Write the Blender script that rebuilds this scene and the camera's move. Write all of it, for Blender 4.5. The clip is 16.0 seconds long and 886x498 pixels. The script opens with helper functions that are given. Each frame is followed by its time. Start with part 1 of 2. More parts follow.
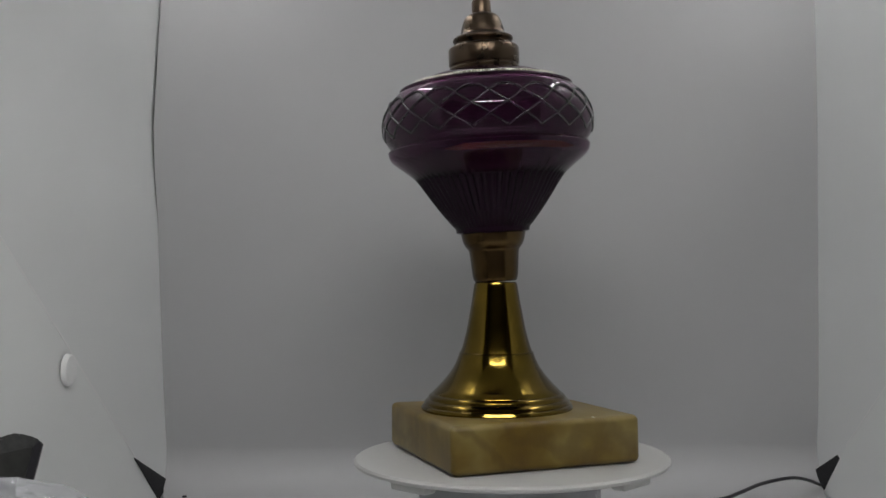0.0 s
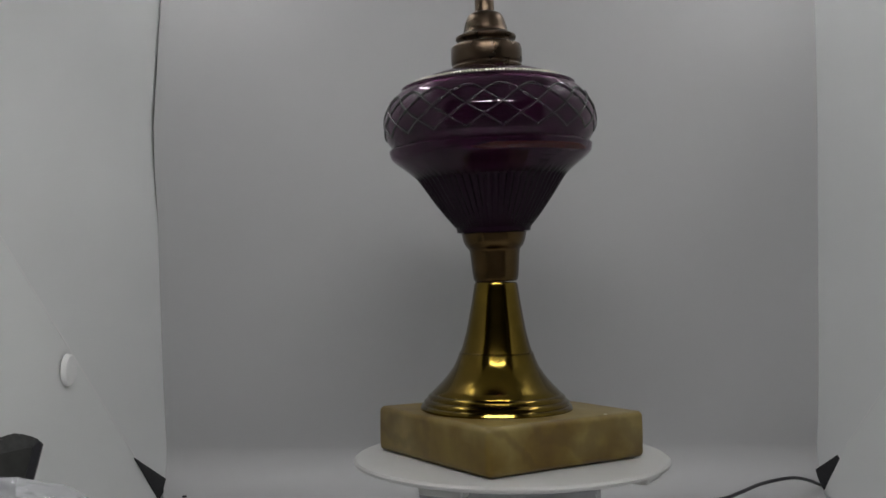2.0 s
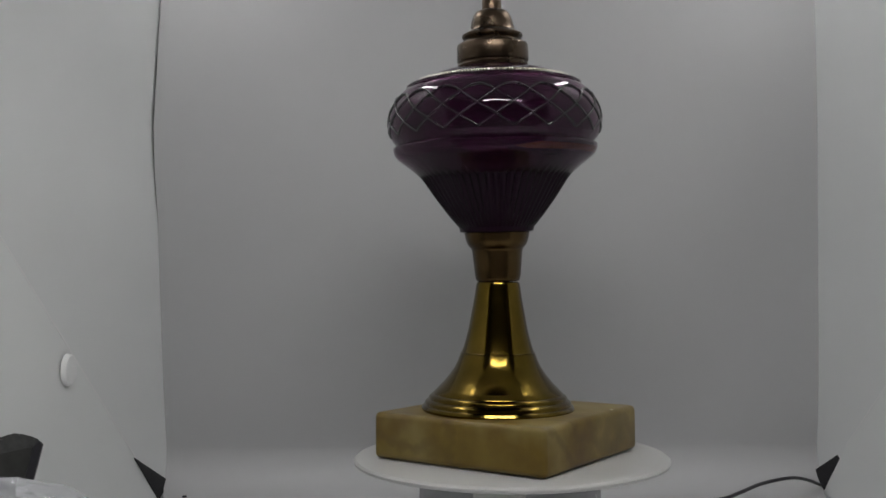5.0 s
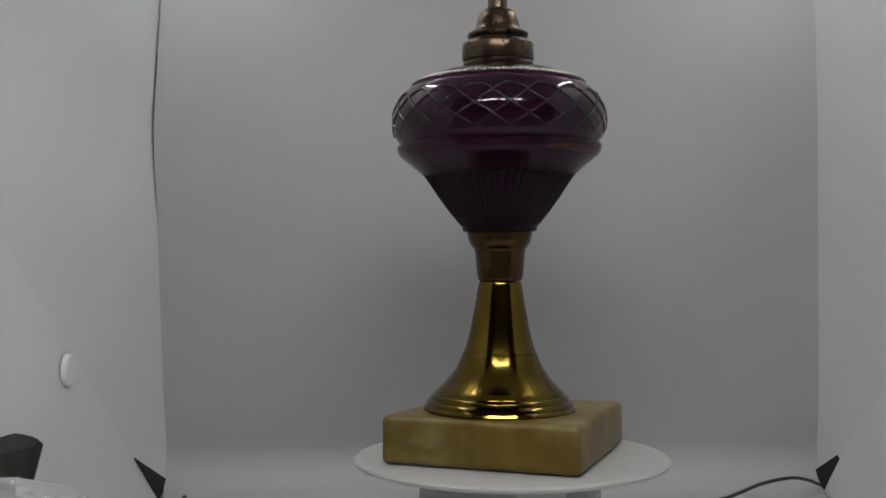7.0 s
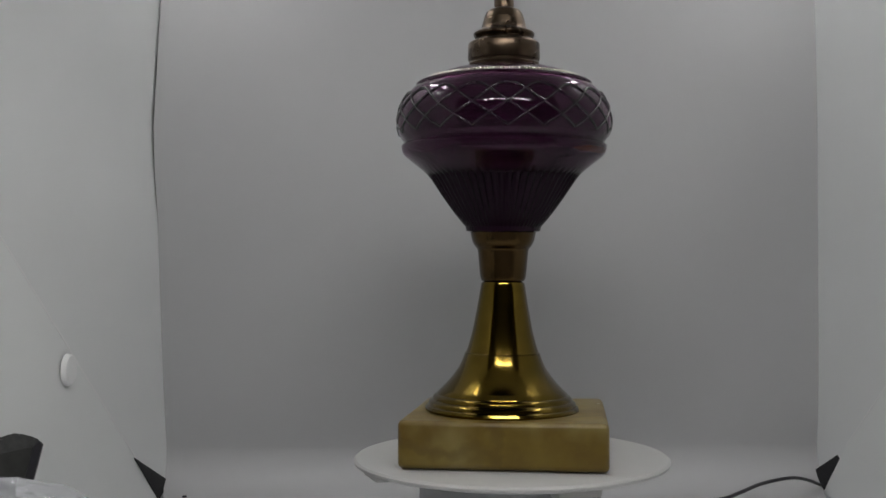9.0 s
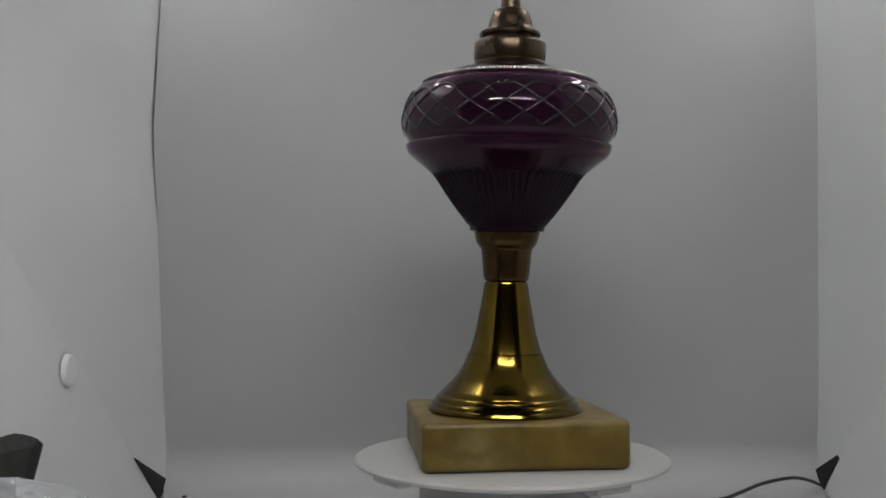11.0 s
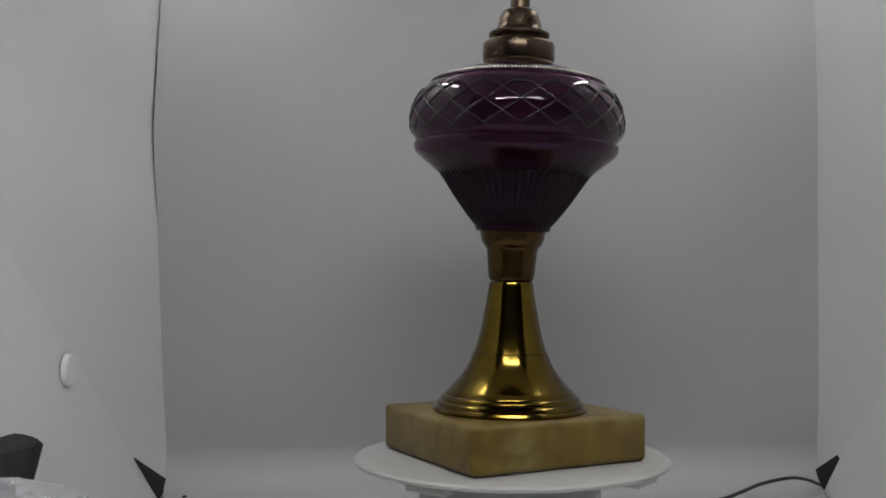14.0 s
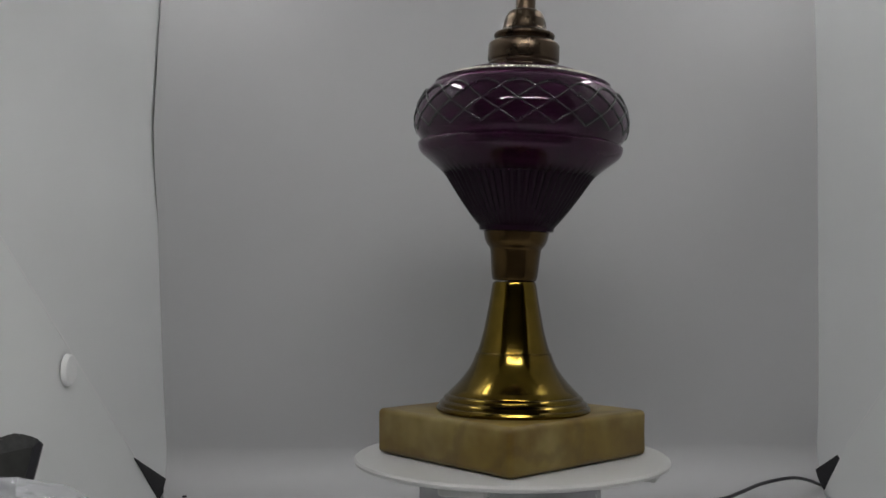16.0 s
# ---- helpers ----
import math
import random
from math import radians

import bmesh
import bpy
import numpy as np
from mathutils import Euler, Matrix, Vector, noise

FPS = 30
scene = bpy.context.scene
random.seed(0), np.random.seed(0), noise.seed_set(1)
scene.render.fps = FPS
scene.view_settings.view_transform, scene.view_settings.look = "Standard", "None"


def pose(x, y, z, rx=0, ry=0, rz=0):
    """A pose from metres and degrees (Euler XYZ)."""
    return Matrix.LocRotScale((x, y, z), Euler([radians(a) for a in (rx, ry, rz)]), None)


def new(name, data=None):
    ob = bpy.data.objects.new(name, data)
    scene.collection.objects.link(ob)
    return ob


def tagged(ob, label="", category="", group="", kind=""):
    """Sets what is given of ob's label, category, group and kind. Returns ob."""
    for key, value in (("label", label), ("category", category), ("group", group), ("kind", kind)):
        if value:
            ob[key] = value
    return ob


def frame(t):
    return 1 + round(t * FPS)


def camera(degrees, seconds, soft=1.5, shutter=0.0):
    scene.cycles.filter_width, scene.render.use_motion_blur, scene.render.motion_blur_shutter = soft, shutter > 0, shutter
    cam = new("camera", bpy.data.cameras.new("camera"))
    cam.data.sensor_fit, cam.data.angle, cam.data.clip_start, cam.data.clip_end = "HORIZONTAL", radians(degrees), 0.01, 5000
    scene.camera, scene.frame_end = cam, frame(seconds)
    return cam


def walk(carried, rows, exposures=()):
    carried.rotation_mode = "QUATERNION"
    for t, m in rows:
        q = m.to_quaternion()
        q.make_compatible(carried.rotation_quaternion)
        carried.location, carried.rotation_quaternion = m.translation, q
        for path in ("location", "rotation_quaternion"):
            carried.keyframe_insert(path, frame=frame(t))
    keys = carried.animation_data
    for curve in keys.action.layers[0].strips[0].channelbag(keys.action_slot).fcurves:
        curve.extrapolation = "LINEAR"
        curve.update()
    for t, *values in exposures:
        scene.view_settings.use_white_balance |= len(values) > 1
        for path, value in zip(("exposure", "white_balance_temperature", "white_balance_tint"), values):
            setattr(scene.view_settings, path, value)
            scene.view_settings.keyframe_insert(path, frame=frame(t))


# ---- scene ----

# ------------------------------------------------------------------ camera
cam = camera(49.65, 16.0, soft=1.6)
EYE = pose(-0.0351, -0.5219, 0.154, 92.37, 0, 0) @ pose(0, 0, 0, 0, 0, -0.36)
walk(cam, [(0.0, EYE), (16.0, EYE)], exposures=[(0.0, 0.13), (16.0, 0.13)])

# ------------------------------------------------------------------ world and light levels
world = bpy.data.worlds.new("world")
scene.world = world
world.use_nodes = True
world.node_tree.nodes["Background"].inputs[0].default_value = (0.5, 0.52, 0.56, 1)
world.node_tree.nodes["Background"].inputs[1].default_value = 0.03
FRONT_GLOW = 51.0     # wide light bar over the open front
BACK_GLOW = 3.0      # slim light bar over the back sheet
SIDE_GLOW = 21.0      # two short light bars by the sides under the top

# plan, metres: the turntable's axis is x = 0, y = 0; the box stands on z = 0
HALF, BACK, FRONT, TOP = 0.25, 0.212, -0.51, 0.52
SIDE_FRONT = -0.22
DISC_Z = 0.0645
TURN0, RATE = 19.3, 7.004      # degrees, degrees a second


# ------------------------------------------------------------------ materials
def material(name, colour, rough=0.5, metal=0.0, dark=None, scale=60.0, detail=6.0, amount=0.5,
             bump=0.0, bump_scale=400.0, rough_var=0.0, coat=0.0, spec=0.5, stain=None, stain_scale=12.0):
    """Principled surface with two scales of colour variation, uneven gloss and fine relief."""
    m = bpy.data.materials.new(name)
    m.use_nodes = True
    nt = m.node_tree
    bs = nt.nodes["Principled BSDF"]
    bs.inputs["Roughness"].default_value = rough
    bs.inputs["Metallic"].default_value = metal
    bs.inputs["Coat Weight"].default_value = coat
    bs.inputs["Specular IOR Level"].default_value = spec
    tc = nt.nodes.new("ShaderNodeTexCoord")
    n1 = nt.nodes.new("ShaderNodeTexNoise")
    n1.inputs["Scale"].default_value, n1.inputs["Detail"].default_value = scale, detail
    nt.links.new(tc.outputs["Object"], n1.inputs["Vector"])
    ramp = nt.nodes.new("ShaderNodeValToRGB")
    d = dark or tuple(c * 0.8 for c in colour)
    ramp.color_ramp.elements[0].position, ramp.color_ramp.elements[1].position = 0.5 - amount / 2, 0.5 + amount / 2
    ramp.color_ramp.elements[0].color, ramp.color_ramp.elements[1].color = (*d, 1), (*colour, 1)
    nt.links.new(n1.outputs["Fac"], ramp.inputs["Fac"])
    out = ramp.outputs["Color"]
    if stain:
        n2 = nt.nodes.new("ShaderNodeTexNoise")
        n2.inputs["Scale"].default_value, n2.inputs["Detail"].default_value = stain_scale, 3
        nt.links.new(tc.outputs["Object"], n2.inputs["Vector"])
        r2 = nt.nodes.new("ShaderNodeValToRGB")
        r2.color_ramp.elements[0].position, r2.color_ramp.elements[1].position = 0.45, 0.72
        mix = nt.nodes.new("ShaderNodeMix")
        mix.data_type = "RGBA"
        nt.links.new(n2.outputs["Fac"], r2.inputs["Fac"])
        nt.links.new(r2.outputs["Color"], mix.inputs["Factor"])
        nt.links.new(out, mix.inputs["A"])
        mix.inputs["B"].default_value = (*stain, 1)
        out = mix.outputs["Result"]
    nt.links.new(out, bs.inputs["Base Color"])
    if rough_var:
        mr = nt.nodes.new("ShaderNodeMapRange")
        mr.inputs["To Min"].default_value, mr.inputs["To Max"].default_value = rough - rough_var, rough + rough_var
        nt.links.new(n1.outputs["Fac"], mr.inputs["Value"])
        nt.links.new(mr.outputs["Result"], bs.inputs["Roughness"])
    if bump:
        n3 = nt.nodes.new("ShaderNodeTexNoise")
        n3.inputs["Scale"].default_value, n3.inputs["Detail"].default_value = bump_scale, 4
        nt.links.new(tc.outputs["Object"], n3.inputs["Vector"])
        b = nt.nodes.new("ShaderNodeBump")
        b.inputs["Strength"].default_value, b.inputs["Distance"].default_value = bump, 0.0006
        nt.links.new(n3.outputs["Fac"], b.inputs["Height"])
        nt.links.new(b.outputs["Normal"], bs.inputs["Normal"])
    return m


def glow(name, colour, strength):
    m = bpy.data.materials.new(name)
    m.use_nodes = True
    bs = m.node_tree.nodes["Principled BSDF"]
    bs.inputs["Base Color"].default_value = (0.8, 0.8, 0.8, 1)
    bs.inputs["Emission Color"].default_value = (*colour, 1)
    bs.inputs["Emission Strength"].default_value = strength
    return m


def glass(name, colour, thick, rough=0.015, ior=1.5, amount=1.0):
    """Tinted pressed glass; the dimness of the cone over the stem is put into its colour by height."""
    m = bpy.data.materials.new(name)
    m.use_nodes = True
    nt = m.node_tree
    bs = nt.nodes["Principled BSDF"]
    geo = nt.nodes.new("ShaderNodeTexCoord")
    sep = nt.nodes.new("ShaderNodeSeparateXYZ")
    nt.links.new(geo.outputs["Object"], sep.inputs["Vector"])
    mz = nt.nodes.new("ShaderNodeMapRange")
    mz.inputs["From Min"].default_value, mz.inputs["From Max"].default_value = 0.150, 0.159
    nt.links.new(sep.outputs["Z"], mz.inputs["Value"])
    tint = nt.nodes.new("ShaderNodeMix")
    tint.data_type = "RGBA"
    # painted dimness: the darker, near-opaque colour (thick) applies below z 0.15
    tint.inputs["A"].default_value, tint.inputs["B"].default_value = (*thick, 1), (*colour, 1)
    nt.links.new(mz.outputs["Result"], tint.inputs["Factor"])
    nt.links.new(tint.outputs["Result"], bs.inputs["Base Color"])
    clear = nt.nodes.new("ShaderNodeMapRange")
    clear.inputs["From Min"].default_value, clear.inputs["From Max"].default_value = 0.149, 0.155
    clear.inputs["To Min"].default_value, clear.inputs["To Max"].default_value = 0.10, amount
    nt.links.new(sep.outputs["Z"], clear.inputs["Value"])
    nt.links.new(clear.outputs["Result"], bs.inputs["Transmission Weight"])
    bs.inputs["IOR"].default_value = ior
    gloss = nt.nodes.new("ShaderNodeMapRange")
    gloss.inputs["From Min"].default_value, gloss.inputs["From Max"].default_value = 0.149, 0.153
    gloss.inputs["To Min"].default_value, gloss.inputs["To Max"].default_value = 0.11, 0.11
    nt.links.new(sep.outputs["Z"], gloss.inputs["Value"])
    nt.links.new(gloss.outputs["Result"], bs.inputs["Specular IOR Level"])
    tc = nt.nodes.new("ShaderNodeTexCoord")
    n = nt.nodes.new("ShaderNodeTexNoise")
    n.inputs["Scale"].default_value = 45
    nt.links.new(tc.outputs["Object"], n.inputs["Vector"])
    mr = nt.nodes.new("ShaderNodeMapRange")
    mr.inputs["To Min"].default_value, mr.inputs["To Max"].default_value = rough, rough + 0.02
    nt.links.new(n.outputs["Fac"], mr.inputs["Value"])
    nt.links.new(mr.outputs["Result"], bs.inputs["Roughness"])
    b = nt.nodes.new("ShaderNodeBump")
    b.inputs["Strength"].default_value, b.inputs["Distance"].default_value = 0.12, 0.001
    nt.links.new(n.outputs["Fac"], b.inputs["Height"])
    nt.links.new(b.outputs["Normal"], bs.inputs["Normal"])
    return m


M_WALL = material("white_plastic_sheet", (0.745, 0.757, 0.757), 0.42, scale=9, dark=(0.71, 0.722, 0.725), bump=0.05, bump_scale=60, rough_var=0.08)
# paler copy of the wall plastic: the flaps' extra light is in the colour
M_FLAP = material("brightened_flap_plastic", (0.765, 0.78, 0.775), 0.38, scale=9, dark=(0.73, 0.745, 0.74), bump=0.05, bump_scale=60, rough_var=0.08)
# the back's weaker light is put into the sheet's grey base colour
M_SHEET = material("dimmed_backdrop_sheet", (0.422, 0.422, 0.428), 0.5, scale=7, dark=(0.395, 0.395, 0.402), bump=0.06, bump_scale=40, rough_var=0.06)
M_BUTTON = material("white_button", (0.80, 0.80, 0.80), 0.35, scale=200, dark=(0.76, 0.76, 0.76))
# black that stands in for darkness in the corner gaps
M_BLACK = material("gap_black", (0.012, 0.011, 0.014), 0.8, scale=500, dark=(0.006, 0.006, 0.008), bump=0.3, bump_scale=900)
M_RUBBER = material("black_rubber", (0.014, 0.012, 0.018), 0.45, scale=300, dark=(0.008, 0.008, 0.01))
M_PLASTIC = material("black_plastic", (0.065, 0.066, 0.062), 0.4, scale=300, dark=(0.022, 0.022, 0.024), bump=0.15, bump_scale=1200)
M_HOLLOW = material("hollow_shade_plastic", (0.030, 0.030, 0.027), 0.5, scale=200, dark=(0.014, 0.014, 0.013), bump=0.15, bump_scale=900)
M_PLATTER = material("white_platter", (0.49, 0.49, 0.48), 0.4, scale=30, dark=(0.44, 0.44, 0.43), bump=0.05, bump_scale=300, rough_var=0.1, stain=(0.46, 0.455, 0.44), stain_scale=25)
M_DRUM = material("grey_drum", (0.40, 0.40, 0.41), 0.25, scale=40, dark=(0.34, 0.34, 0.36), rough_var=0.08)
M_BRASS = material("aged_brass", (0.168, 0.113, 0.020), 0.13, 1.0, dark=(0.098, 0.066, 0.012), scale=70, rough_var=0.035, bump=0.05, bump_scale=250, stain=(0.128, 0.083, 0.018), stain_scale=30)
M_SOCKET = material("browned_brass", (0.095, 0.060, 0.024), 0.24, 1.0, dark=(0.056, 0.035, 0.015), scale=90, rough_var=0.07, bump=0.06, bump_scale=300, stain=(0.085, 0.055, 0.026), stain_scale=45)
M_COPPER = material("tarnished_brass", (0.125, 0.086, 0.058), 0.29, 1.0, dark=(0.07, 0.052, 0.036), scale=120, rough_var=0.1, bump=0.1, bump_scale=400, stain=(0.09, 0.066, 0.045), stain_scale=60)
# pale metal puts the light caught by the beads into their colour
M_BEAD = material("bright_bead", (0.80, 0.77, 0.66), 0.3, 1.0, dark=(0.55, 0.52, 0.45), scale=300)
# second glass colour is the darkness painted on the lower cone
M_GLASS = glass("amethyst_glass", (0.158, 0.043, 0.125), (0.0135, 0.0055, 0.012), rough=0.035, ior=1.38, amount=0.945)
M_RIB = material("amethyst_glass_rib", (0.020, 0.008, 0.019), 0.08, scale=260, dark=(0.010, 0.004, 0.009), rough_var=0.03, spec=0.42)
M_CLEAR = material("clear_film", (0.62, 0.63, 0.66), 0.09, scale=40, dark=(0.5, 0.51, 0.54), rough_var=0.06, bump=0.9, bump_scale=70, coat=1.0, spec=0.8)
M_CLEAR.node_tree.nodes["Principled BSDF"].inputs["Alpha"].default_value = 0.38
M_RESIDUE = material("amber_residue", (0.40, 0.19, 0.03), 0.6, spec=0.1, scale=120, dark=(0.22, 0.09, 0.02))
M_ROOM = material("grey_room_paint", (0.24, 0.235, 0.23), 0.8, scale=3, dark=(0.20, 0.195, 0.19))
M_CHIP = material("pale_chip", (0.75, 0.73, 0.66), 0.35, scale=400, dark=(0.6, 0.58, 0.5))


def marble(name):
    """Honey onyx: cloudy tan body, brown veins, paler scuffs."""
    m = material(name, (0.186, 0.130, 0.024), 0.38, dark=(0.090, 0.050, 0.007), scale=38, detail=9, amount=0.45,
                 rough_var=0.1, bump=0.12, bump_scale=180, spec=0.4, stain=(0.235, 0.184, 0.068), stain_scale=30)
    nt = m.node_tree
    bs = nt.nodes["Principled BSDF"]
    src = bs.inputs["Base Color"].links[0].from_socket
    tc = nt.nodes["Texture Coordinate"]
    w = nt.nodes.new("ShaderNodeTexWave")
    w.inputs["Scale"].default_value, w.inputs["Distortion"].default_value = 9, 14
    w.inputs["Detail"].default_value, w.inputs["Detail Scale"].default_value = 5, 1.6
    mp = nt.nodes.new("ShaderNodeMapping")
    mp.inputs["Rotation"].default_value = (0.5, 0.9, 0.4)
    nt.links.new(tc.outputs["Object"], mp.inputs["Vector"])
    nt.links.new(mp.outputs["Vector"], w.inputs["Vector"])
    r = nt.nodes.new("ShaderNodeValToRGB")
    r.color_ramp.elements[0].position, r.color_ramp.elements[1].position = 0.72, 1.0
    r.color_ramp.elements[1].color = (0.4, 0.4, 0.4, 1)
    nt.links.new(w.outputs["Fac"], r.inputs["Fac"])
    mix = nt.nodes.new("ShaderNodeMix")
    mix.data_type = "RGBA"
    nt.links.new(r.outputs["Color"], mix.inputs["Factor"])
    nt.links.new(src, mix.inputs["A"])
    mix.inputs["B"].default_value = (0.070, 0.040, 0.010, 1)
    nt.links.new(mix.outputs["Result"], bs.inputs["Base Color"])
    return m


M_MARBLE = marble("honey_onyx")


# ------------------------------------------------------------------ mesh helpers
def finish(bm, smooth=None):
    bmesh.ops.recalc_face_normals(bm, faces=bm.faces)
    if smooth is not None:
        for f in bm.faces:
            f.smooth = True
        for e in bm.edges:
            if len(e.link_faces) == 2 and e.calc_face_angle(0) > radians(smooth):
                e.smooth = False
    return bm


def solid(name, bm, mat, parent=None, label="", m=None):
    me = bpy.data.meshes.new(name)
    bm.to_mesh(me)
    bm.free()
    me.materials.append(mat)
    ob = new(name, me)
    if parent:
        ob.parent = parent
    if m is not None:
        ob.matrix_basis = m
    return tagged(ob, label) if label else ob


def part(name, bm, mat, parent, label="", m=None):
    return solid(name, bm, mat, parent, label, m)


def box(x0, x1, y0, y1, z0, z1, bevel=0.0, seg=3):
    bm = bmesh.new()
    bmesh.ops.create_cube(bm, size=1)
    for v in bm.verts:
        v.co = ((x0 + x1) / 2 + v.co.x * (x1 - x0), (y0 + y1) / 2 + v.co.y * (y1 - y0), (z0 + z1) / 2 + v.co.z * (z1 - z0))
    if bevel:
        bmesh.ops.bevel(bm, geom=bm.edges[:], offset=bevel, segments=seg, profile=0.5, affect="EDGES")
    return finish(bm, 40 if bevel else None)


def lathe(profile, seg=96, smooth=32, swell=None, closed=False):
    """Turns (radius, z) round z. swell(angle, z) scales the radius."""
    bm = bmesh.new()
    rings = []
    for r, z in profile:
        if r < 1e-6:
            rings.append([bm.verts.new((0, 0, z))])
            continue
        ring = []
        for i in range(seg):
            a = 2 * math.pi * i / seg
            k = r * (swell(a, z) if swell else 1)
            ring.append(bm.verts.new((k * math.cos(a), k * math.sin(a), z)))
        rings.append(ring)
    pairs = list(zip(rings, rings[1:]))
    if closed:
        pairs.append((rings[-1], rings[0]))
    for a, b in pairs:
        for i in range(seg):
            j = (i + 1) % seg
            if len(a) == 1 and len(b) > 1:
                bm.faces.new((a[0], b[j], b[i]))
            elif len(b) == 1 and len(a) > 1:
                bm.faces.new((a[i], a[j], b[0]))
            elif len(a) > 1:
                bm.faces.new((a[i], a[j], b[j], b[i]))
    return finish(bm, smooth)


def spline(points, n):
    """Catmull-Rom through points, n steps a span."""
    p = [Vector(q) for q in points]
    p = [2 * p[0] - p[1]] + p + [2 * p[-1] - p[-2]]
    out = []
    for a, b, c, d in zip(p, p[1:], p[2:], p[3:]):
        for i in range(n):
            t = i / n
            out.append(0.5 * (2 * b + (c - a) * t + (2 * a - 5 * b + 4 * c - d) * t * t + (3 * b - a - 3 * c + d) * t ** 3))
    out.append(p[-2])
    return out


def tube(points, radius, seg=10):
    bm = bmesh.new()
    rings = []
    for i, q in enumerate(points):
        d = (points[min(i + 1, len(points) - 1)] - points[max(i - 1, 0)]).normalized()
        u = d.cross(Vector((0, 0, 1)))
        u = (u if u.length > 1e-4 else Vector((1, 0, 0))).normalized()
        v = d.cross(u).normalized()
        rings.append([bm.verts.new(q + radius * (math.cos(2 * math.pi * k / seg) * u + math.sin(2 * math.pi * k / seg) * v)) for k in range(seg)])
    for a, b in zip(rings, rings[1:]):
        for k in range(seg):
            bm.faces.new((a[k], a[(k + 1) % seg], b[(k + 1) % seg], b[k]))
    bm.faces.new(rings[0])
    bm.faces.new(rings[-1])
    return finish(bm, 50)


def slab(rows, thick):
    """A bent sheet: rows of points, given thickness along each point's normal."""
    bm = bmesh.new()
    g = [[Vector(q) for q in row] for row in rows]
    h, w = len(g), len(g[0])
    back = []
    for i in range(h):
        line = []
        for j in range(w):
            du = g[min(i + 1, h - 1)][j] - g[max(i - 1, 0)][j]
            dv = g[i][min(j + 1, w - 1)] - g[i][max(j - 1, 0)]
            line.append(g[i][j] + du.cross(dv).normalized() * thick)
        back.append(line)
    A = [[bm.verts.new(q) for q in row] for row in g]
    B = [[bm.verts.new(q) for q in row] for row in back]
    for i in range(h - 1):
        for j in range(w - 1):
            bm.faces.new((A[i][j], A[i][j + 1], A[i + 1][j + 1], A[i + 1][j]))
            bm.faces.new((B[i][j], B[i + 1][j], B[i + 1][j + 1], B[i][j + 1]))
    for i in range(h - 1):
        for j in (0, w - 1):
            bm.faces.new((A[i][j], A[i + 1][j], B[i + 1][j], B[i][j]))
    for j in range(w - 1):
        for i in (0, h - 1):
            bm.faces.new((A[i][j], A[i][j + 1], B[i][j + 1], B[i][j]))
    return finish(bm, 40)


def prism(points, depth):
    """A flat outline pushed through by the vector depth."""
    bm = bmesh.new()
    a = [bm.verts.new(p) for p in points]
    b = [bm.verts.new(Vector(p) + Vector(depth)) for p in points]
    n = len(a)
    bm.faces.new(a)
    bm.faces.new(b[::-1])
    for i in range(n):
        bm.faces.new((a[i], a[(i + 1) % n], b[(i + 1) % n], b[i]))
    return finish(bm)


def ease(x, pts):
    return float(np.interp(x, [p[0] for p in pts], [p[1] for p in pts]))


# ------------------------------------------------------------------ the room and the light box
def build_room():
    for name, b in (("floor_room", (-0.8, 0.8, -1.2, 0.7, -0.06, -0.01)), ("ceiling_room", (-0.8, 0.8, -1.2, 0.7, 1.0, 1.03)),
                    ("wall_room_west", (-0.83, -0.8, -1.2, 0.7, -0.06, 1.03)), ("wall_room_east", (0.8, 0.83, -1.2, 0.7, -0.06, 1.03)),
                    ("wall_room_south", (-0.83, 0.83, -1.23, -1.2, -0.06, 1.03)), ("wall_room_north", (-0.83, 0.83, 0.7, 0.73, -0.06, 1.03))):
        tagged(solid(name, box(*b), M_ROOM), "plain grey painted surface of the room", kind="structure")


LEFT_EDGE = [(0.0, -0.2462), (0.0955, -0.250), (0.15, -0.2514), (0.2035, -0.2528), (0.24, -0.2566), (0.2778, -0.2584), (0.33, -0.2563), (0.379, -0.2538), (0.50, -0.251)]
RIGHT_EDGE = [(0.0, 0.2480), (0.114, 0.2502), (0.244, 0.2518), (0.50, 0.2535)]


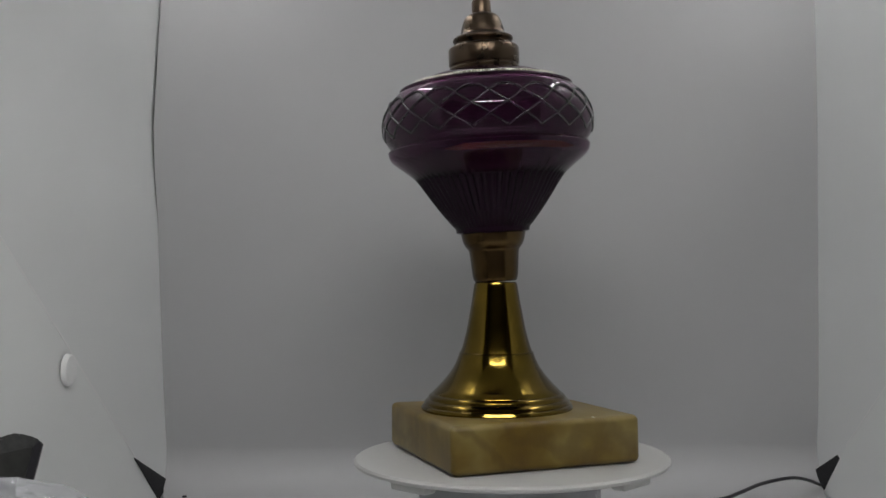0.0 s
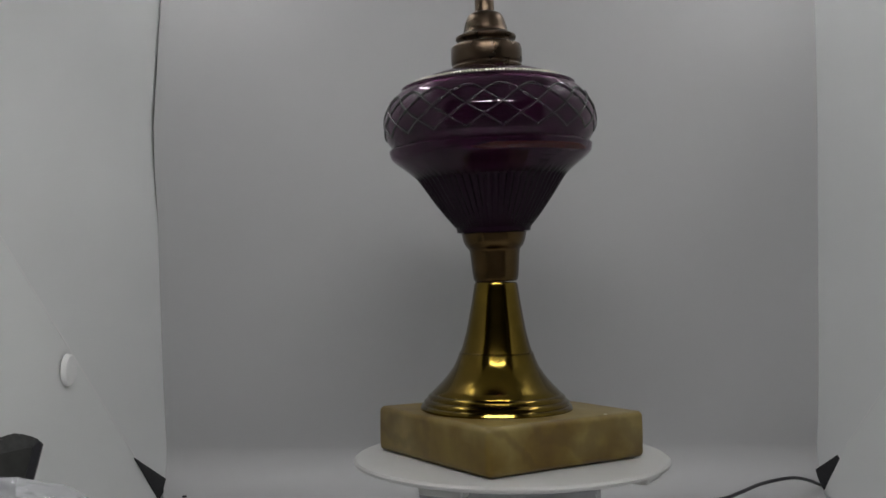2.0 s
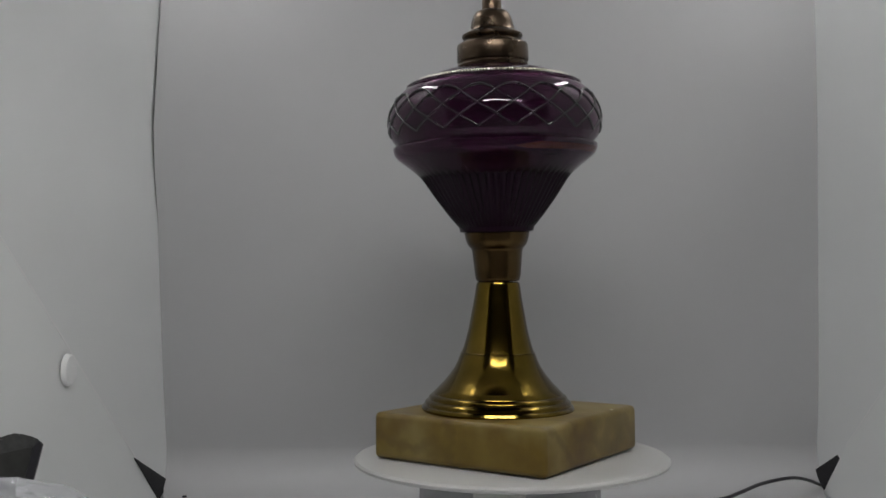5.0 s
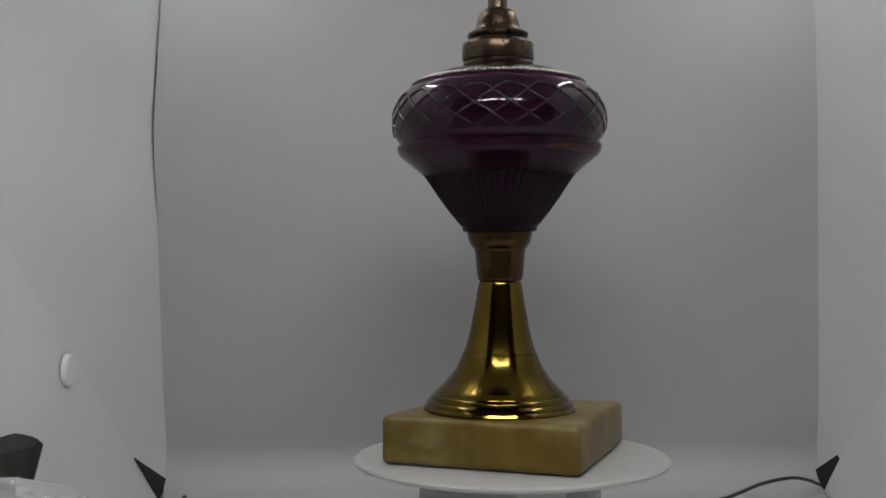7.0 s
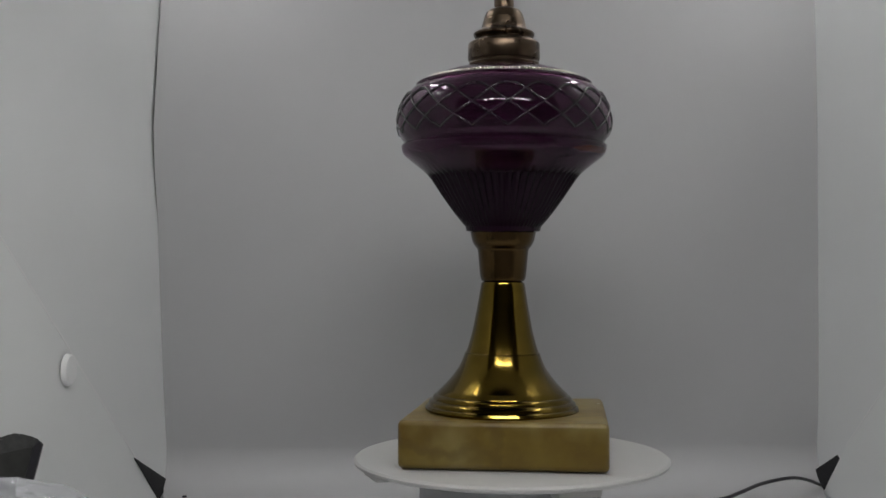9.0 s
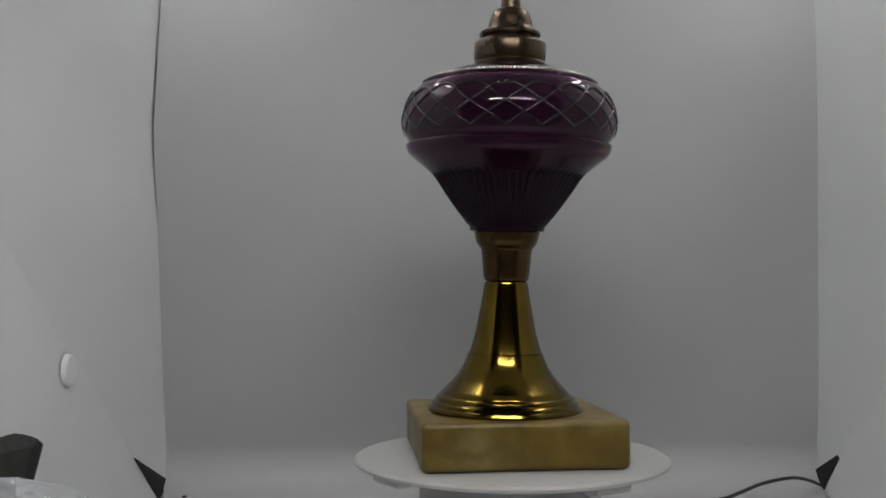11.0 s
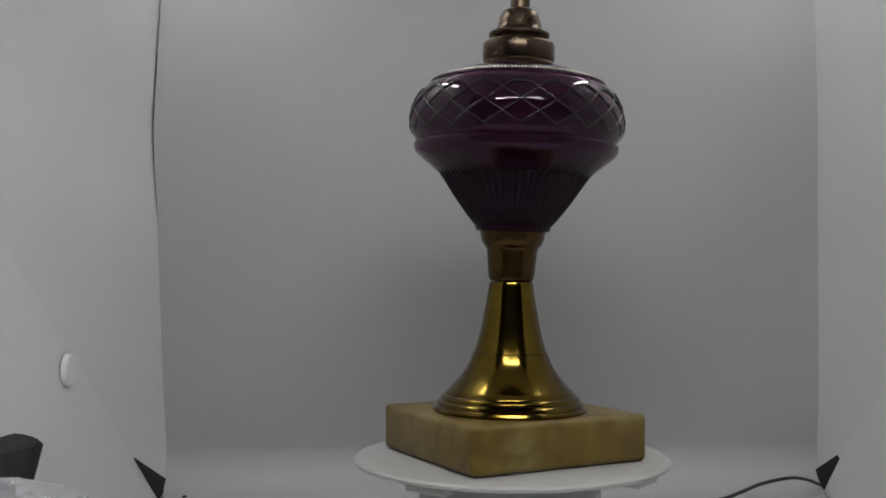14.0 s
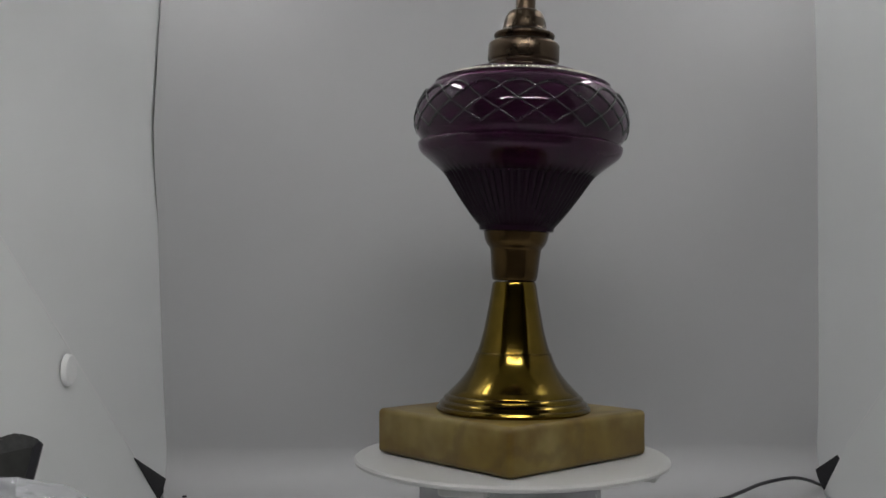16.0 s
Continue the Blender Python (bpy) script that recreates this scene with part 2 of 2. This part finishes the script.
def build_box():
    zs = [TOP * i / 40 for i in range(41)]
    ys = [SIDE_FRONT + (BACK + 0.006 - SIDE_FRONT) * i / 24 for i in range(25)]

    def sway(y):
        return 0.5 + 0.5 * (y - SIDE_FRONT) / (BACK - SIDE_FRONT)

    left = solid("wall_left", slab([[(ease(z, LEFT_EDGE) * sway(y) - 0.25 * (1 - sway(y)), y, z) for y in ys] for z in zs], -0.003), M_WALL)
    tagged(left, "white flexible plastic side panel, bowed near its back edge", kind="structure")
    right = solid("wall_right", slab([[(ease(z, RIGHT_EDGE) * sway(y) + 0.25 * (1 - sway(y)), y, z) for y in ys] for z in zs], 0.003), M_WALL)
    tagged(right, "white flexible plastic side panel of a light box", kind="structure")
    tagged(solid("wall_back", box(-0.265, 0.265, BACK + 0.008, BACK + 0.012, 0, TOP), M_WALL), "white plastic back panel behind the sheet", kind="structure")
    tagged(solid("floor", box(-0.265, 0.265, SIDE_FRONT, BACK + 0.008, -0.01, 0.0), M_WALL), "white plastic bottom panel of the light box", kind="structure")
    tagged(solid("ceiling", box(-0.265, 0.265, FRONT, BACK + 0.012, TOP, TOP + 0.004), M_WALL), "white plastic top panel of the light box", kind="structure")

    # folded corner gussets leaning on the side panels, with their snap buttons
    def leaning(p, q, r, outline, thick):
        """A flat flap in the plane of p, q, r with the outline given in y, z."""
        n = (Vector(q) - Vector(p)).cross(Vector(r) - Vector(p))
        return prism([(p[0] - (n.y * (y - p[1]) + n.z * (z - p[2])) / n.x, y, z) for y, z in outline], (thick, 0, 0))

    def edge_highlight(p, q, r, line, out):
        """A thin pale tube laid along the flap's free edge as its highlight."""
        n = (Vector(q) - Vector(p)).cross(Vector(r) - Vector(p))
        return tube([Vector((out + p[0] - (n.y * (y - p[1]) + n.z * (z - p[2])) / n.x, y, z)) for y, z in line], 0.0013, 8)

    LEFT_FLAP = ((-0.2465, 0.1310, 0.0405), (-0.2488, -0.0660, 0.1798), (-0.2330, -0.22, 0.002))
    RIGHT_FLAP = ((0.2475, 0.1510, 0.0420), (0.2490, 0.0912, 0.0895), (0.2330, -0.22, 0.002))
    # added white tubes stand in for the bright line along the folds
    part("edge_highlight", edge_highlight(*LEFT_FLAP, [(0.1310, 0.0410), (-0.0660, 0.1803), (-0.218, 0.2875)], 0.0016), M_BUTTON, left, "thin white tube added as the fold edge's highlight")
    part("edge_highlight", edge_highlight(*RIGHT_FLAP, [(0.1510, 0.0425), (0.0912, 0.0900), (-0.218, 0.3325)], -0.0016), M_BUTTON, right, "thin white tube added as the fold edge's highlight")
    part("fold_flap", leaning(*LEFT_FLAP,
                              [(-0.218, 0.002), (0.1860, 0.002), (0.1310, 0.0405), (-0.0660, 0.1798), (-0.218, 0.287)], 0.0026), M_FLAP, left)
    part("fold_flap", leaning(*RIGHT_FLAP,
                              [(-0.218, 0.002), (0.1900, 0.002), (0.1510, 0.0420), (0.0912, 0.0895), (-0.218, 0.332)], -0.0026), M_FLAP, right)
    part("fold_flap", prism([(-0.2535, -0.218, 0.518), (-0.2515, -0.218, 0.145), (-0.2530, -0.0608, 0.2854), (-0.2530, -0.0427, 0.3015), (-0.2515, 0.195, 0.516), (-0.2515, 0.197, 0.518)], (0.0014, 0, 0)), M_WALL, left)
    bt = [(0.0, 0.0034), (0.005, 0.0033), (0.0078, 0.0026), (0.0088, 0.0014), (0.009, 0.0)]
    part("snap_button", lathe(bt, 40), M_BUTTON, left, "round white plastic snap button", pose(-0.2433, 0.0095, 0.1105, 0, 90, 0))
    # added dark disc gives the button its shaded gap
    part("button_shade", lathe([(0.0, 0.0), (0.0062, 0.0), (0.0062, -0.0030), (0.0, -0.0030)], 24), M_RUBBER, left, "dark disc put as shade behind the snap button", pose(-0.2433, 0.0095, 0.1105, 0, 90, 0))
    # black pieces stand in for the darkness in the gaps of the back corners
    part("corner_gap", prism([(-0.2425, 0.1256, 0.0418), (-0.2425, 0.2027, 0.0119), (-0.2425, 0.1998, 0.0074), (-0.2425, 0.1912, 0.0046), (-0.2425, 0.1800, 0.0021)], (-0.003, 0.002, 0)), M_BLACK, left, "black piece standing in for the dark open corner")
    part("corner_gap", prism([(0.2475, 0.1505, 0.0425), (0.2422, 0.2022, 0.0163), (0.2424, 0.1982, 0.0097), (0.2424, 0.1858, 0.0048), (0.2438, 0.174, 0.019)], (0.003, 0.002, 0)), M_BLACK, right, "black piece standing in for the dark open corner")

    # added black strip paints the shade in the slit beside the sheet
    part("gap_shade", box(-0.262, -0.2515, BACK + 0.0005, BACK + 0.0070, 0.19, TOP - 0.002), M_BLACK, left, "black strip put as shade in the back corner gap")

    # the backdrop sheet: down the back, round a sweep and forward over the floor
    rows = []
    R = 0.036
    path = [(BACK - 0.004 - 0.006 * math.sin(math.pi * i / 30), TOP - 0.004 - (TOP - 0.004 - R) * i / 30) for i in range(31)]
    path += [(BACK - 0.004 - R + R * math.cos(a), R + 0.0015 - R * math.sin(a)) for a in [math.pi / 2 * k / 12 for k in range(1, 13)]]
    path += [(BACK - 0.004 - R - 0.04 * k, 0.0015) for k in range(1, 7)]
    for y, z in path:
        gap = ease(z, [(0.0, 0.0006), (0.17, 0.0006), (0.22, 0.0032), (0.30, 0.0040), (0.5, 0.0032)])
        trim = 0.25 * max(0.0, BACK - 0.006 - max(y, 0.175))
        x0, x1 = ease(z, LEFT_EDGE) + gap + trim, ease(z, RIGHT_EDGE) - 0.0006 - trim
        row = []
        for j in range(33):
            u = j / 32
            dent = 0.0012 * math.sin(7 * u + 9 * z) + 0.001 * math.sin(15 * u - 21 * z)
            on = min(1, max(0, (z - 0.01) / 0.05))
            row.append((x0 + (x1 - x0) * u, y - on * (0.002 + dent), z))
        rows.append(row)
    tagged(solid("backdrop", slab(rows, 0.0008), M_SHEET), "seamless white plastic sheet, toned grey for the dim back, curving to floor", kind="structure")


def light_bar(name, x, y, z, w, d, strength, label, turn=(0, 0, 0)):
    """A flat light bar hung under the top: housing and glowing diffuser."""
    e = new(name)
    e.matrix_basis = pose(x, y, z, *turn)
    tagged(e, label, "light bar", "light bars in the box")
    part("housing", box(-w / 2 - 0.004, w / 2 + 0.004, -d / 2 - 0.004, d / 2 + 0.004, 0.003, 0.010, 0.0015), M_BUTTON, e)
    part("diffuser", box(-w / 2, w / 2, -d / 2, d / 2, 0.0, 0.004, 0.001), glow(name + "_glow", (1.0, 0.99, 0.98), strength), e, "glowing white diffuser")
    return e


def build_lights():
    light_bar("light_bar", 0.0, -0.475, TOP - 0.013, 0.42, 0.030, FRONT_GLOW, "wide white light bar under the front of the top")
    light_bar("light_bar", 0.0, 0.170, TOP - 0.013, 0.40, 0.012, BACK_GLOW, "slim white light bar along the back of the top")
    light_bar("light_bar", -0.220, 0.065, TOP - 0.013, 0.016, 0.170, SIDE_GLOW, "short white light bar beside the side panel")
    light_bar("light_bar", 0.220, 0.065, TOP - 0.013, 0.016, 0.170, SIDE_GLOW, "short white light bar beside the side panel")


# ------------------------------------------------------------------ turntable
def build_turntable():
    e = new("turntable")
    tagged(e, "round white turntable with a plain grey drum below", "turntable")
    part("drum", lathe([(0.0, 0.0025), (0.050, 0.0025), (0.0505, 0.004), (0.0490, 0.008), (0.0485, 0.054), (0.0478, 0.0565), (0.0, 0.0565)], 96), M_DRUM, e, "grey plastic drum standing still")
    p = part("platter", lathe([(0.0, 0.0), (0.078, 0.0), (0.0833, -0.0004), (0.0845, -0.0014), (0.0842, -0.0028), (0.080, -0.0042), (0.060, -0.0062), (0.044, -0.0078), (0.0, -0.0080)], 128), M_PLATTER, e, "thin white plastic disc, faintly scuffed")
    for k, a in enumerate((-133, -43, 47, 137)):
        part("lug", box(-0.012, 0.012, -0.005, 0.004, -0.0078, -0.0022, 0.0018), M_PLATTER, p, m=pose(0, 0, 0, 0, 0, a - TURN0 + 90) @ pose(0, -0.0745, 0))
    return p


# ------------------------------------------------------------------ the lamp
FOOT, JOINT = (-0.0060, 0.0042), 0.0927
STEM_LEAN, STEM_WAY = 0.84, -97.9       # degrees, and the way it leans
LEAN, LEAN_WAY = 2.64, 178.7
BOWL_WIDTH = 0.983
BOWL_LINE = [(0.0185, 0.2078), (0.0240, 0.2068), (0.0300, 0.2052), (0.0350, 0.2034), (0.0388, 0.2013), (0.0402, 0.2001), (0.0416, 0.1996), (0.0446, 0.1991), (0.0468, 0.1989), (0.0478, 0.1981),
        (0.0474, 0.1972), (0.0487, 0.1962), (0.0507, 0.1945), (0.0530, 0.1917), (0.0551, 0.1883), (0.0568, 0.1850), (0.0577, 0.1818), (0.0582, 0.1780),
        (0.0580, 0.1742), (0.0570, 0.1708), (0.0552, 0.1680), (0.0544, 0.1669), (0.0545, 0.1663), (0.0554, 0.1656), (0.0558, 0.1649), (0.0557, 0.1634), (0.0550, 0.1612),
        (0.0536, 0.1595), (0.0508, 0.1573), (0.0470, 0.1544), (0.0418, 0.1502), (0.0409, 0.1492), (0.0396, 0.1476), (0.0370, 0.1438), (0.0336, 0.1387), (0.0302, 0.1340),
        (0.0268, 0.1294), (0.0220, 0.1236), (0.0206, 0.1222), (0.0204, 0.1208), (0.0203, 0.1198), (0.0176, 0.1190)]
BOWL = [(r * BOWL_WIDTH, z) for r, z in BOWL_LINE]


def bowl_radius(z):
    pts = sorted((b[1], b[0]) for b in BOWL)
    return ease(z, pts)


def leaned(angle, way, z):
    """A lean by angle towards way about a point at height z."""
    a = radians(way)
    return Matrix.Translation((0, 0, z)) @ Matrix.Rotation(radians(angle), 4, Vector((-math.sin(a), math.cos(a), 0))) @ Matrix.Translation((0, 0, -z))


STEM = Matrix.Translation((*FOOT, -0.0002)) @ leaned(STEM_LEAN, STEM_WAY, 0.0236)
UPPER = STEM @ leaned(LEAN, LEAN_WAY, JOINT)


def build_lamp():
    e = new("table_lamp")
    tagged(e, "amethyst glass oil lamp on a brass stem and honey onyx block", "lamp")

    # onyx block with worn, rounded edges
    bm = bmesh.new()
    bmesh.ops.create_cube(bm, size=1)
    for v in bm.verts:
        v.co = (-0.0011 + v.co.x * 0.1018, 0.0009 + v.co.y * 0.1038, 0.0118 + v.co.z * 0.0240)
    bmesh.ops.subdivide_edges(bm, edges=bm.edges[:], cuts=1, use_grid_fill=True)
    sharp = [ed for ed in bm.edges if ed.calc_face_angle(0) > 1]
    bmesh.ops.bevel(bm, geom=sharp, offset=0.0030, segments=5, profile=0.5, affect="EDGES")
    for v in bm.verts:
        v.co += Vector((noise.noise(v.co * 60), noise.noise(v.co * 60 + Vector((9, 0, 0))), noise.noise(v.co * 60 + Vector((0, 9, 0))))) * 0.0004
    part("base_block", finish(bm, 60), M_MARBLE, e, "honey-coloured onyx block with brown veins")

    chip = bmesh.new()
    bmesh.ops.create_icosphere(chip, subdivisions=2, radius=0.0011)
    for v in chip.verts:
        v.co = Vector((v.co.x * 1.3, v.co.y, v.co.z * 0.35)) * (1 + 0.3 * noise.noise(v.co * 900))
    part("chip", finish(chip, 50), M_CHIP, e, "small pale chip in the stone", pose(0.0250, -0.0478, 0.0236))
    foot = [(0.0, 0.0236), (0.0402, 0.0236), (0.0411, 0.0242), (0.0412, 0.0252), (0.0406, 0.0264), (0.0396, 0.0270), (0.0396, 0.0276), (0.0393, 0.0286), (0.0384, 0.0294),
            (0.0374, 0.0299), (0.0374, 0.0305), (0.0370, 0.0314), (0.0361, 0.0322), (0.0350, 0.0327), (0.0347, 0.0334),
            (0.0325, 0.0356), (0.0292, 0.0390), (0.0262, 0.0426), (0.0234, 0.0466), (0.0216, 0.0503), (0.0202, 0.0541), (0.0204, 0.0543), (0.0203, 0.0546), (0.0196, 0.0548), (0.0185, 0.0578),
            (0.0174, 0.0618), (0.0164, 0.0656), (0.0156, 0.0694), (0.0149, 0.0733), (0.0142, 0.0771), (0.0133, 0.0818), (0.0126, 0.0863), (0.0121, 0.0895),
            (0.0118, 0.0912), (0.0114, 0.0922), (0.0104, 0.0926), (0.0, 0.0926)]
    foot = [(r * 0.996, z) for r, z in foot]
    part("pedestal", lathe(foot, 128, 28), M_BRASS, e, "flared brass pedestal with ringed foot", STEM)
    neck = [(0.0, 0.0929), (0.0110, 0.0929), (0.0116, 0.0934), (0.0120, 0.0944), (0.0124, 0.0962), (0.0129, 0.1017), (0.0135, 0.1086), (0.0137, 0.1098), (0.0141, 0.1106), (0.0147, 0.1113),
            (0.0156, 0.1124), (0.0165, 0.1142), (0.0170, 0.1160), (0.0174, 0.1180), (0.0176, 0.1192), (0.0, 0.1192)]
    up = UPPER
    part("stem_socket", lathe(neck, 96, 30), M_SOCKET, e, "tapered brass socket", up)

    def flute(a, z):
        k = ease(z, [(0.120, 0.0), (0.1235, 0.35), (0.1330, 0.8), (0.1480, 1.0), (0.1506, 0.0)])
        return 1 - 0.040 * k * (0.5 + 0.5 * math.cos(60 * a)) ** 1.6

    dense = []
    for (r0, z0), (r1, z1) in zip(BOWL, BOWL[1:]):
        for i in range(2):
            dense.append((r0 + (r1 - r0) * i / 2, z0 + (z1 - z0) * i / 2))
    dense.append(BOWL[-1])
    inner = [(0.0150, 0.1260), (0.0200, 0.1290), (0.0300, 0.1405), (0.0375, 0.1510), (0.0440, 0.1562), (0.0500, 0.1612), (0.0520, 0.1660), (0.0535, 0.1710), (0.0548, 0.1780), (0.0535, 0.1850), (0.0490, 0.1930), (0.0440, 0.1965), (0.0330, 0.1995), (0.0180, 0.2010)]
    shell = [(0.0, 0.2078)] + dense + [(0.0, 0.1190)]
    bm = lathe(shell, 480, 30, flute)
    cav = lathe([(0.0, 0.1250)] + inner + [(0.0, 0.2012)], 96, 40)
    bmesh.ops.reverse_faces(cav, faces=cav.faces)
    me = bpy.data.meshes.new("cavity")
    cav.to_mesh(me)
    cav.free()
    bm.from_mesh(me)
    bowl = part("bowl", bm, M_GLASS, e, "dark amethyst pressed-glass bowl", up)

    strip = []
    for i in range(9):
        zz = 0.1601 + 0.0028 * i / 8
        rr = bowl_radius(zz) - 0.0006
        w = 0.68 - 0.20 * abs(i - 3) / 5
        strip.append([(rr * math.cos(-1.70 + w * j / 14), rr * math.sin(-1.70 + w * j / 14), zz) for j in range(-14, 15)])
    part("residue_band", slab(strip, -0.0003), M_RESIDUE, bowl, "amber oil residue along the groove")

    # raised diamond lattice
    lat = bmesh.new()
    steps = [(0, 0.1919), (0.25, 0.1917), (0.5, 0.1911), (0.75, 0.1900), (1, 0.1885), (2, 0.1823), (3, 0.1766), (4.0, 0.1708)]
    first = radians(-137.6)
    for k in range(20):
        for way in (-1, 1):
            rows = []
            for i in range(21):
                s = 4.0 * i / 20
                z = ease(s, steps)
                a = first + radians(18) * (k + way * s / 2)
                r = bowl_radius(z)
                sl = (bowl_radius(z + 0.0006) - bowl_radius(z - 0.0006)) / 0.0012
                nrm = Vector((math.cos(a), math.sin(a), -sl)).normalized()
                rows.append((Vector((r * math.cos(a), r * math.sin(a), z)), nrm))
            prev = None
            for i, (q, nrm) in enumerate(rows):
                d = (rows[min(i + 1, 20)][0] - rows[max(i - 1, 0)][0]).normalized()
                side = nrm.cross(d).normalized()
                fade = 1.0 - 0.55 * i / 20
                h = 0.0010 * fade
                ring = [lat.verts.new(q + side * w + nrm * o) for w, o in ((-0.0008, -0.0004), (-0.0006, 0.42 * h), (-0.00035, 0.8 * h), (0.0, h), (0.00035, 0.8 * h), (0.0006, 0.42 * h), (0.0008, -0.0004))]
                if prev:
                    for c in range(6):
                        lat.faces.new((prev[c], prev[c + 1], ring[c + 1], ring[c]))
                    lat.faces.new((prev[6], prev[0], ring[0], ring[6]))
                else:
                    lat.faces.new(ring)
                prev = ring
            lat.faces.new(prev)
    tagged(part("diamond_lattice", finish(lat, 75), M_RIB, bowl, "raised diamond ribs"), kind="stuff")

    beads = bmesh.new()
    for k in range(150):
        a = 2 * math.pi * k / 150
        bmesh.ops.create_uvsphere(beads, u_segments=8, v_segments=5, radius=0.00085, matrix=Matrix.Translation((0.0412 * math.cos(a), 0.0412 * math.sin(a), 0.2003)))
    tagged(part("bead_ring", finish(beads, 180), M_BEAD, bowl, "fine beaded ring on the shoulder"), kind="stuff")

    collar = [(0.0, 0.2072), (0.0184, 0.2072), (0.0187, 0.2082), (0.0189, 0.2094), (0.0186, 0.2098), (0.0182, 0.2102), (0.0182, 0.2109), (0.0186, 0.2113), (0.0189, 0.2119), (0.0189, 0.2198), (0.0184, 0.2208),
              (0.0172, 0.2216), (0.0150, 0.2222), (0.0145, 0.2232), (0.0, 0.2232)]
    collar = [(r * 1.02, z - 0.0005) for r, z in collar]
    part("collar", lathe(collar, 96, 30), M_COPPER, e, "grooved tarnished brass collar", up)
    cap = [(0.0, 0.2230), (0.0146, 0.2231), (0.0148, 0.2240), (0.0158, 0.2246), (0.0164, 0.2254), (0.0164, 0.2264), (0.0157, 0.2272), (0.0140, 0.2279), (0.0126, 0.2287), (0.0121, 0.2296),
           (0.0118, 0.2310), (0.0112, 0.2335), (0.0105, 0.2358), (0.0097, 0.2376), (0.0086, 0.2389), (0.0070, 0.2397), (0.0, 0.2399)]
    cap = [(r, z - 0.0011) for r, z in cap]
    part("cap", lathe(cap, 96, 30), M_COPPER, e, "stepped brass cap with rolled flange", up)
    tip = [(0.0, 0.2392), (0.0054, 0.2392), (0.0055, 0.2402), (0.0053, 0.2410), (0.0053, 0.2464), (0.0048, 0.2475), (0.0036, 0.2480), (0.0, 0.2480)]
    tip = [(r, z - 0.0012) for r, z in tip]
    part("finial", lathe(tip, 48, 30), M_COPPER, e, "short brass tube on the cap", up)
    return e


# ------------------------------------------------------------------ small things
def build_cable():
    pts = [(0.048, 0.012, 0.020), (0.075, 0.030, 0.0255), (0.100, 0.040, 0.0280), (0.128, 0.050, 0.0285), (0.1459, 0.07, 0.0282), (0.1697, 0.10, 0.0275), (0.1987, 0.13, 0.0250), (0.2214, 0.16, 0.0174), (0.2405, 0.186, 0.0085)]
    tagged(solid("power_cable", tube(spline(pts, 8), 0.00115), M_RUBBER), "thin black power cable arching to the corner", "cable")


def build_device():
    """Black plastic holder whose slanted head stands behind the plastic film."""
    e = new("black_holder")
    e.matrix_basis = pose(-0.218, -0.112, 0.0025)
    tagged(e, "black plastic holder with a slanted hollow head", "holder")
    side = [(-0.022, -0.010, 0.0765), (0.0130, -0.010, 0.0735), (0.0166, -0.010, 0.0880), (0.0155, -0.010, 0.0898), (0.0133, -0.010, 0.0910), (0.0069, -0.010, 0.0927), (0.0030, -0.010, 0.0926), (-0.0012, -0.010, 0.0909), (-0.022, -0.010, 0.0860)]
    bm = prism(side, (-0.0105, 0.022, -0.004))
    bmesh.ops.bevel(bm, geom=bm.edges[:], offset=0.0010, segments=2, affect="EDGES")
    part("head", finish(bm, 40), M_PLASTIC, e)
    # flat plate on the front; the hollow's shade is in its dark colour
    part("hollow_shade", prism([(-0.0215, -0.0104, 0.0770), (0.0090, -0.0104, 0.0745), (0.0125, -0.0104, 0.0872), (-0.0215, -0.0104, 0.0800)], (0, 0.0016, 0)), M_HOLLOW, e, "flat dark plate standing in for the shaded hollow")
    part("rim", prism([(0.0095, -0.0107, 0.0742), (0.0130, -0.0107, 0.0735), (0.0166, -0.0107, 0.0880), (0.0152, -0.0107, 0.0894), (0.0128, -0.0107, 0.0872)], (0, 0.0012, 0)), M_RUBBER, e, "glossy black edge of the head")
    part("post", box(-0.018, -0.002, -0.007, 0.009, -0.0024, 0.0785, 0.002), M_PLASTIC, e)


def build_film():
    """Crumpled clear packing film heaped by the side panel."""
    bm = bmesh.new()
    bmesh.ops.create_icosphere(bm, subdivisions=5, radius=1)
    for v in bm.verts:
        d = v.co.copy()
        fold = abs(noise.noise(d * 3.1 + Vector((5, 2, 1)))) * 0.12 + abs(noise.noise(d * 8.7)) * 0.09
        k = 1 + 0.05 * noise.noise(d * 1.7) - fold
        v.co = Vector((max(d.x * 0.078 * k, -0.024), d.y * 0.034 * k, max(0.0, d.z * 0.0440 * k + 0.0435)))
    ob = solid("plastic_film", finish(bm, 38), M_CLEAR)
    ob.matrix_basis = pose(-0.218, -0.166, 0.0005)
    tagged(ob, "crumpled heap of clear glossy packing film", "plastic film")


def build_scrap():
    bm = box(-0.0016, 0.0016, -0.0011, 0.0011, 0.0, 0.0018, 0.0005, 2)
    ob = solid("plastic_scrap", bm, M_RUBBER)
    ob.matrix_basis = pose(-0.2245, 0.182, 0.0030, 0, 0, 25)
    tagged(ob, "tiny black plastic scrap on the white sheet", "scrap")


build_room()
build_box()
build_lights()
PLATTER = build_turntable()
LAMP = build_lamp()
build_cable()
build_device()
build_film()
build_scrap()


def motions():
    """Platter and lamp turn together; both ride a little out of true."""
    rows = []
    for i in range(17):
        rows.append((float(i), pose(0.0008, 0, DISC_Z, 0, 0, TURN0 + RATE * i) @ pose(0, 0, 0, 0.19, -0.36, 0)))
    walk(PLATTER, rows)
    walk(LAMP, [(t, m @ pose(0, 0, 0.0007)) for t, m in rows])


motions()
